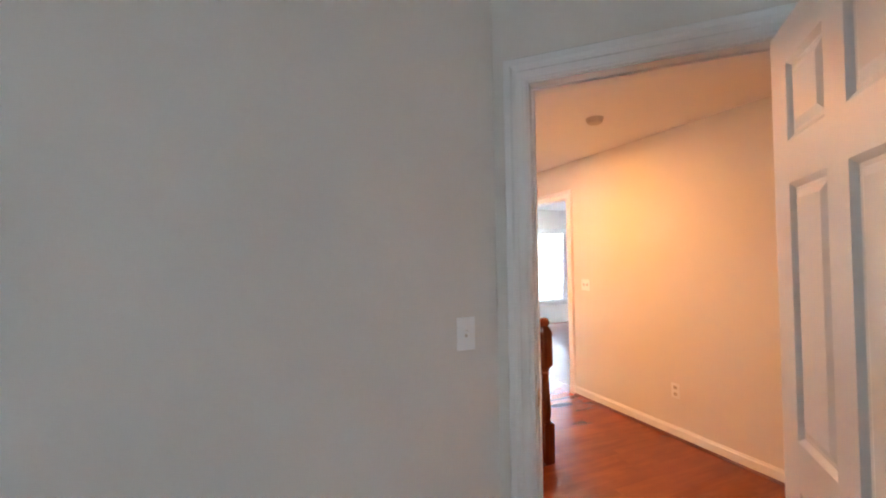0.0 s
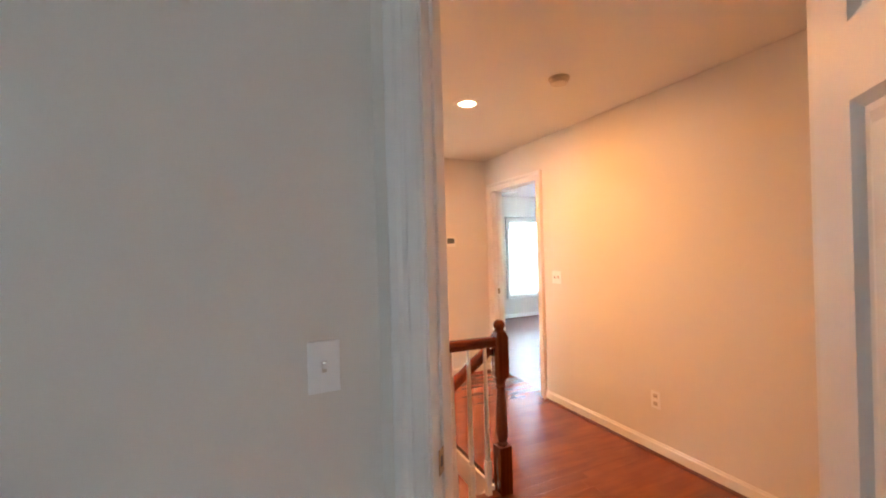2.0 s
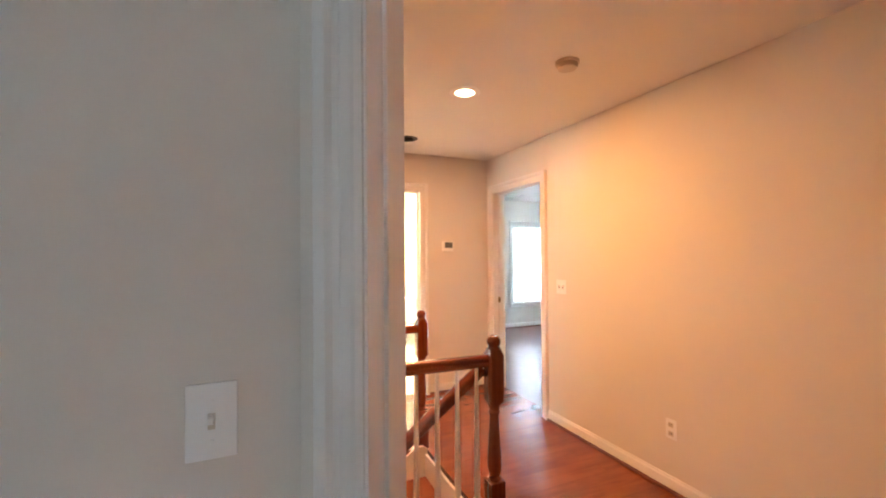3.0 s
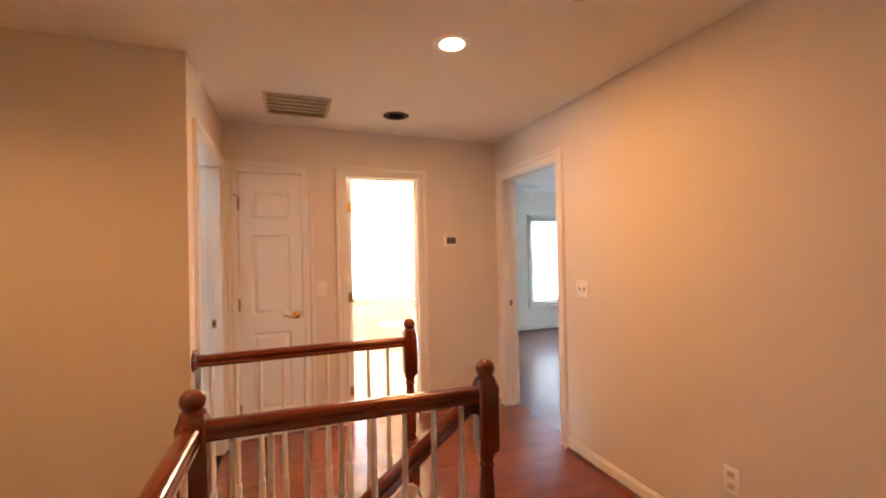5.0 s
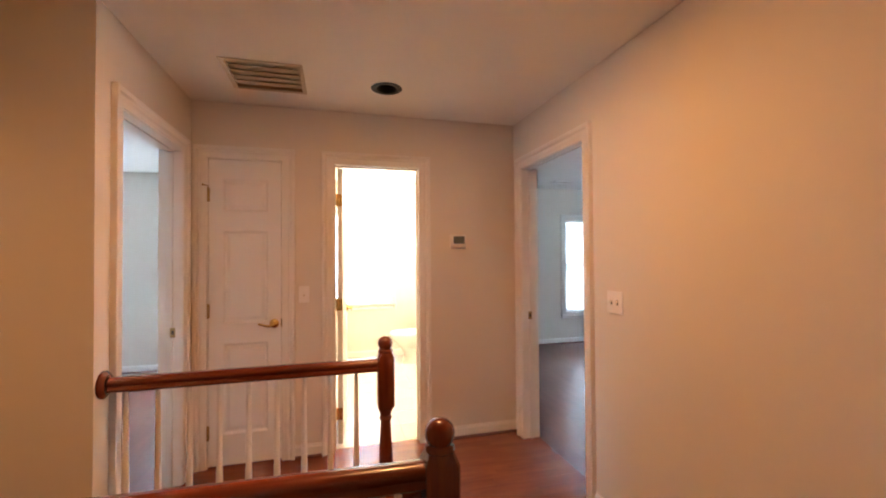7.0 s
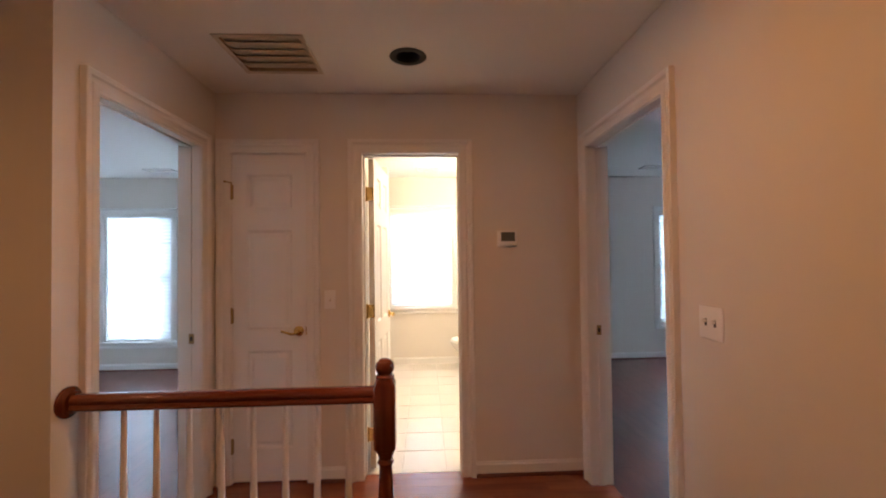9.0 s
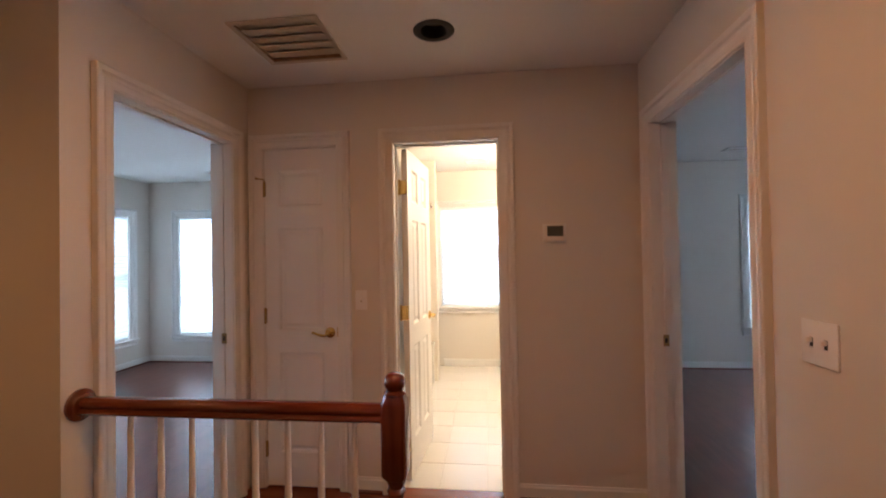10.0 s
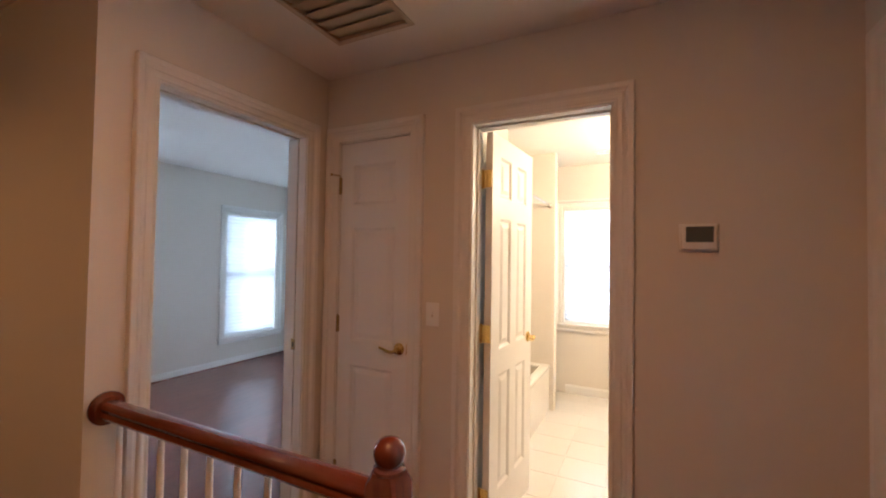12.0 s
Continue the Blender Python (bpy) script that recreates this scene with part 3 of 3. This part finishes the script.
for y in (-2.03, -1.09):
    b = bmesh.new()
    pts = [(-1.13, -0.25), (-1.13, 0.0), (-1.16, 0.03), (-1.22, 0.03), (-2.66, -1.035), (-2.66, -1.30)]
    a = [b.verts.new((x, y - 0.0, z)) for x, z in pts]
    c = [b.verts.new((x, y + 0.02, z)) for x, z in pts]
    for i in range(6):
        b.faces.new((a[i], a[(i + 1) % 6], c[(i + 1) % 6], c[i]))
    b.faces.new(a), b.faces.new(c)
    part("skirt", b, TRIM, stairs)
thing("landing_edge", box(-2.125, -2.10, -0.20, -1.13, -2.035, 0.012, 0.004), SHOE_WOOD, "reddish-brown wooden landing edge under the balusters", "trim", "landing edges", "structure")
thing("landing_edge", box(-2.285, -1.075, -0.20, -1.13, -0.99, 0.012, 0.004), SHOE_WOOD, "reddish-brown wooden landing edge under the balusters", "trim", "landing edges", "structure")
thing("landing_edge", box(-2.13, -3.03, -0.20, -2.06, -2.10, 0.012, 0.004), SHOE_WOOD, "reddish-brown wooden landing edge under the balusters", "trim", "landing edges", "structure")

# ---- baseboards ----
baseboard(0, -1.03, 0, -3.97)
baseboard(-0.688, 0, -0.001, 0), baseboard(-1.648, 0, -1.47, 0)
baseboard(0.12, 2.73, 4.1, 2.73), baseboard(4.1, 2.73, 4.1, -1.6)
baseboard(-5.43, -0.99, -5.43, 2.73), baseboard(-5.43, 2.73, -2.41, 2.73)
thing("baseboard", sweep(BASE, 1.41, m=along(-1.41, 2.73, 0, 2.73)), TRIM, "white painted wooden baseboard below the bathroom window", "baseboard", kind="structure")

# ---- bathroom ----
tub = base("bathtub", Matrix(), "white built-in bathtub with plain apron", "bathtub")
part("apron", box(-1.48, 0.725, 0, -1.45, 2.095, 0.40, 0.006), TUB, tub)
b = box(-1.52, 0.725, 0.40, -1.44, 2.095, 0.43, 0.010, seg=2)
box(-2.285, 0.725, 0.40, -2.21, 2.095, 0.43, 0.01, b), box(-2.21, 0.725, 0.40, -1.52, 0.80, 0.43, 0.01, b), box(-2.21, 2.02, 0.40, -1.52, 2.095, 0.43, 0.01, b)
part("rim", b, TUB, tub, "", True)
part("basin", box(-2.21, 0.80, 0.08, -1.52, 2.02, 0.11), TUB, tub)


def oval(rings, seg=28):
    """Closed shell from rings (centre x, half length, half width, height), ovals blunter at the back."""
    b = bmesh.new()
    loops = []
    for cx, a, w, z in rings:
        pts = []
        for i in range(seg):
            t = math.tau * i / seg
            c, q = math.cos(t), math.sin(t)
            pts.append(b.verts.new((cx + a * c * (0.86 if c > 0 else 1.0), w * math.copysign(abs(q) ** 0.9, q), z)))
        loops.append(pts)
    for p, q in zip(loops, loops[1:]):
        for i in range(seg):
            b.faces.new((p[i], p[(i + 1) % seg], q[(i + 1) % seg], q[i]))
    b.faces.new(loops[0]), b.faces.new(loops[-1])
    return b


toilet = base("toilet", pose(-0.005, 2.28, 0), "white ceramic toilet with closed lid on the bathroom tiles", "toilet")
part("pedestal", oval([(-0.33, 0.21, 0.11, 0.0), (-0.33, 0.20, 0.10, 0.03), (-0.34, 0.17, 0.085, 0.12), (-0.36, 0.19, 0.10, 0.20)]), TUB, toilet, "", True)
part("bowl", oval([(-0.36, 0.19, 0.10, 0.20), (-0.40, 0.24, 0.15, 0.28), (-0.42, 0.265, 0.18, 0.34), (-0.42, 0.27, 0.185, 0.37)]), TUB, toilet, "", True)
part("seat", oval([(-0.42, 0.270, 0.187, 0.372), (-0.42, 0.274, 0.190, 0.38), (-0.42, 0.270, 0.186, 0.388)]), PLASTIC, toilet, "", True)
part("lid", oval([(-0.42, 0.266, 0.184, 0.390), (-0.42, 0.270, 0.187, 0.397), (-0.42, 0.260, 0.178, 0.408), (-0.42, 0.20, 0.13, 0.412)]), PLASTIC, toilet, "closed white lid", True)
tank = part("tank", box(-0.195, -0.22, 0.36, 0, 0.22, 0.70, 0.02, seg=3), TUB, toilet, "", True)
part("tank_lid", box(-0.205, -0.23, 0.702, 0.0, 0.23, 0.735, 0.010, seg=2), TUB, tank, "", True)
part("flush_handle", box(-0.215, 0.13, 0.635, -0.197, 0.20, 0.65, 0.004), CHROME, tank, "chrome flush handle")
rod = base("shower_rod", Matrix(), "chrome shower curtain rod across the tub alcove", "shower rod")
part("tube", lathe([(0.0125, 0.0), (0.0125, 1.34)], 14, m=pose(-1.46, 0.74, 1.92, -90)), CHROME, rod, "", True)
for y, a in ((0.722, -90), (2.098, 90)):
    part("flange", lathe([(0.03, 0), (0.028, 0.012), (0.014, 0.02)], 16, m=pose(-1.46, y, 1.92, a)), CHROME, rod, "", True)


def vent(name, x, y, w, d, n, label, mat=GRILLE, m=None):
    """Ceiling register with slats along x."""
    v = base(name, pose(x, y, H), label, "vent")
    f = 0.014
    b = box(-w / 2, -d / 2, -0.015, w / 2, -d / 2 + f, 0, 0.002)
    box(-w / 2, d / 2 - f, -0.015, w / 2, d / 2, 0, 0.002, b)
    box(-w / 2, -d / 2 + f, -0.015, -w / 2 + f, d / 2 - f, 0, 0.002, b), box(w / 2 - f, -d / 2 + f, -0.015, w / 2, d / 2 - f, 0, 0.002, b)
    part("frame", b, mat, v)
    part("backing", box(-w / 2 + f, -d / 2 + f, -0.0015, w / 2 - f, d / 2 - f, -0.0005), DUCT, v)
    pitch = (d - 2 * f) / n
    for i in range(n):
        s = box(-w / 2 + f, -0.49 * pitch, -0.001, w / 2 - f, 0.49 * pitch, 0.001)
        part("slat", s, mat, v, m=pose(0, -d / 2 + f + pitch * (i + 0.5), -0.0085, 10))
    return v


def return_grille(x, y, w, d, n):
    """Return air grille: flanged frame and broad tilted louvres in an open duct."""
    v = base("return_vent", pose(x, y, H), "tan louvred return air grille on the ceiling", "vent")
    f = 0.024
    b = box(-w / 2, -d / 2, -0.007, w / 2, -d / 2 + f, 0, 0.002)
    box(-w / 2, d / 2 - f, -0.007, w / 2, d / 2, 0, 0.002, b)
    box(-w / 2, -d / 2 + f, -0.007, -w / 2 + f, d / 2 - f, 0, 0.002, b), box(w / 2 - f, -d / 2 + f, -0.007, w / 2, d / 2 - f, 0, 0.002, b)
    part("frame", b, GRILLE, v)
    u, t = w / 2 - 0.021, d / 2 - 0.021
    duct = box(-u, -t, 0.12, u, t, 0.125)
    box(-u, -t, 0, -u + 0.003, t, 0.12, bm=duct), box(u - 0.003, -t, 0, u, t, 0.12, bm=duct)
    box(-u, -t, 0, u, -t + 0.003, 0.12, bm=duct), box(-u, t - 0.003, 0, u, t, 0.12, bm=duct)
    part("duct", duct, DUCT, v, "dark dusty duct behind the louvres")
    pitch = (d - 2 * f) / n
    for i in range(n):
        s = box(-w / 2 + f, -0.72 * pitch, -0.0012, w / 2 - f, 0.72 * pitch, 0.0012, 0.0005)
        part("slat", s, GRILLE, v, m=pose(0, -d / 2 + f + pitch * (i + 0.5), 0.011, 10))
    for sx in (-1, 1):
        part("screw", lathe([(0.0045, 0), (0.0045, -0.001), (0.0, -0.002)], 10, m=Matrix.Translation((sx * (w / 2 - 0.012), 0, -0.007))), TARNISHED, v, "small screw head")
    return v


return_grille(*GRILLE_AT, 0.42, 0.40, 5)
vent("ceiling_vent", -0.95, 2.24, 0.26, 0.12, 6, "small white ceiling vent", TRIM)
vent("ceiling_vent", -4.03, 2.24, 0.32, 0.14, 6, "small white ceiling vent", TRIM)
vent("ceiling_vent", 1.76, 2.16, 0.32, 0.14, 6, "small white ceiling vent", TRIM)

# ---- recessed lamps ----
BULB = glow("lit_bulb", (1.0, 0.86, 0.62), 14.0)
# The fourth can is built to go with the added stairwell lamp.
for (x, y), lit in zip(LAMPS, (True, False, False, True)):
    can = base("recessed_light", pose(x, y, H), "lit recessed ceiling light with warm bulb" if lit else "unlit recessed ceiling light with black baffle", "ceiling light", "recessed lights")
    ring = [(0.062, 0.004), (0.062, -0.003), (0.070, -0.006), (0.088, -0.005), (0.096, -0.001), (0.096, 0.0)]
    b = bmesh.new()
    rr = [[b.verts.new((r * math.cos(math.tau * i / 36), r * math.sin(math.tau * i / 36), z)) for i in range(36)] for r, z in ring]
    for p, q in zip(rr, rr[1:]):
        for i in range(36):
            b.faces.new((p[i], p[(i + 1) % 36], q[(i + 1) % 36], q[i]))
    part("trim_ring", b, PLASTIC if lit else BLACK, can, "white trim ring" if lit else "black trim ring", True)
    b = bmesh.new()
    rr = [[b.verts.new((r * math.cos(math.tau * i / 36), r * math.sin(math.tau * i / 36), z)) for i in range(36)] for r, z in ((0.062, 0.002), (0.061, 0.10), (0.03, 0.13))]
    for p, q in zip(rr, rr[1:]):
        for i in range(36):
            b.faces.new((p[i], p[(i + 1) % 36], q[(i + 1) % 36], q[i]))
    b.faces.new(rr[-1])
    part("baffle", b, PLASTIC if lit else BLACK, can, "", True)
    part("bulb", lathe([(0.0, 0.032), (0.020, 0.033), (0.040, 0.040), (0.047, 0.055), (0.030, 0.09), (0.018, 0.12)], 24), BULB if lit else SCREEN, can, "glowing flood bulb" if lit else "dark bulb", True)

smoke = base("smoke_detector", pose(-0.745, -2.165, H), "small round off-white smoke detector on the ceiling", "smoke detector")
part("mount", lathe([(0.062, 0), (0.062, -0.010), (0.055, -0.012)], 30), IVORY, smoke, "", True)
part("body", lathe([(0.052, -0.010), (0.054, -0.022), (0.048, -0.036), (0.030, -0.040), (0.0, -0.041)], 30), IVORY, smoke, "", True)


# ---- wall plates ----
def plate(name, m, w, h, label, category, mat=PLASTIC):
    p = base(name, m, label, category)
    part("cover", box(-w / 2, -0.006, -h / 2, w / 2, 0, h / 2, 0.003, seg=2), mat, p, "", True)
    return p


def switch(m, gangs, label, mat=PLASTIC):
    p = plate("light_switch", m, 0.07 + 0.046 * (gangs - 1), 0.115, label, "light switch", mat)
    for i in range(gangs):
        x = (i - (gangs - 1) / 2) * 0.046
        # On single switches an ivory slot colours in the shade round the toggle.
        part("slot", box(x - 0.005, -0.0068, -0.012, x + 0.005, -0.0055, 0.012), SLOT if gangs > 1 else IVORY, p)
        part("toggle", box(x - 0.0045, -0.020, -0.001, x + 0.0045, -0.006, 0.011, 0.0015), mat, p)
        for z in (-0.030, 0.030):
            part("screw", lathe([(0.003, 0), (0.003, 0.0008), (0.0, 0.0012)], 8, m=pose(x, -0.006, z, 90)), mat, p)
    return p


switch(pose(-2.283, -3.15, 1.165), 1, "white toggle light switch on the bedroom wall")
switch(along(0, -1.207, 0, -2, 1.14), 2, "white double toggle light switch on the hall wall")
switch(pose(-1.589, 0, 1.123), 1, "white toggle light switch between two doors")
out = plate("outlet", along(0, -2.172, 0, -3, 0.366), 0.07, 0.115, "white double wall outlet above the baseboard", "outlet")
for z in (-0.026, 0.026):
    part("socket", box(-0.016, -0.0075, z - 0.014, 0.016, -0.0055, z + 0.014, 0.0015), IVORY, out)
    for x in (-0.006, 0.006):
        part("slot", box(x - 0.001, -0.008, z - 0.005, x + 0.001, -0.0072, z + 0.006), SLOT, out)
thermo = plate("thermostat", pose(-0.468, 0, 1.492), 0.13, 0.105, "white wall thermostat with dark grey display", "thermostat")
part("body", box(-0.056, -0.026, -0.045, 0.056, -0.006, 0.048, 0.004, seg=2), PLASTIC, thermo, "", True)
part("display", box(-0.043, -0.0275, -0.018, 0.045, -0.0255, 0.040, 0.001), SCREEN, thermo, "dark grey display")

# strike plates in the open jambs
for nm, m in (("strike_plate", pose(-2.33, -0.187, 0.93, 0, 0, 0)), ("strike_plate", pose(0.045, -0.172, 0.93)), ("strike_plate", M_DIAG @ pose(0.1365, 0.03, 0.93, 0, 0, 90))):
    s = base(nm, m, "small brass strike plate in a door jamb", "strike plate", "strike plates")
    part("plate", box(-0.014, -0.0015, -0.029, 0.014, 0.0005, 0.029, 0.0004), TARNISHED, s)
    part("hole", box(-0.006, -0.0019, -0.012, 0.006, -0.0012, 0.012), SLOT, s)

# ---- floor boards and tiles ----
plank_floor("floor", [(-2.41, -1.07, 0.12, 0.06), (-1.13, -2.03, 0, -1.07), (-2.06, -4.0, 0, -2.03)], "glossy reddish cherry plank floor of the hall", PLANK_MESH, across=True)
plank_floor("floor_left_room", [(-5.43, -0.99, -2.41, 2.73)], "cherry plank floor, colour darkened for the room's bluish light", SHADED_MESH, 0.125, 1.4)
plank_floor("floor_right_room", [(0.12, -1.6, 4.1, 2.73)], "cherry plank floor, colour darkened for the room's bluish light", SHADED_MESH, 0.125, 1.4)
thing("floor_bedroom", box(-5.6, -7.2, -0.2, KX, -3.15, -0.004), SHADED_PLANK, "cherry wooden bedroom floor in the darkened plank colour", "floor", kind="structure")
bath_floor = thing("floor_bath", box(-2.29, 0.06, -0.2, 0, 2.73, -0.003), GROUT, "pale ceramic tile bathroom floor", "floor", kind="structure")
TILE_MESH = mesh("tile", box(0.002, 0.002, -0.01, 0.303, 0.303, 0, 0.0015), TILE)
for i in range(8):
    for j in range(9):
        ob = new("tile", TILE_MESH)
        ob.parent = bath_floor
        ob.location = (-2.29 + 0.286 * i - 0.01, 0.063 + 0.2965 * j, 0)
        ob.scale = (0.286 / 0.305, 0.2965 / 0.305, 1)

# ---- light bar assumed for the unseen bathroom lamp ----
bar = base("bath_light_bar", pose(-0.001, 1.5, 2.05), "assumed brass light bar with three frosted globes, out of view", "wall lamp")
part("backplate", box(-0.03, -0.3, -0.05, 0, 0.3, 0.05, 0.006), BRASS, bar)
for y in (-0.2, 0, 0.2):
    part("globe", lathe([(0.0, -0.05), (0.03, -0.042), (0.048, -0.015), (0.048, 0.015), (0.03, 0.042), (0.0, 0.05)], 20, m=Matrix.Translation((-0.09, y, 0))), BULB, bar, "glowing frosted globe", True)
    part("socket", lathe([(0.022, 0), (0.022, 0.03), (0.018, 0.035)], 14, m=pose(-0.02, y, 0, 0, -90, 0)), BRASS, bar)
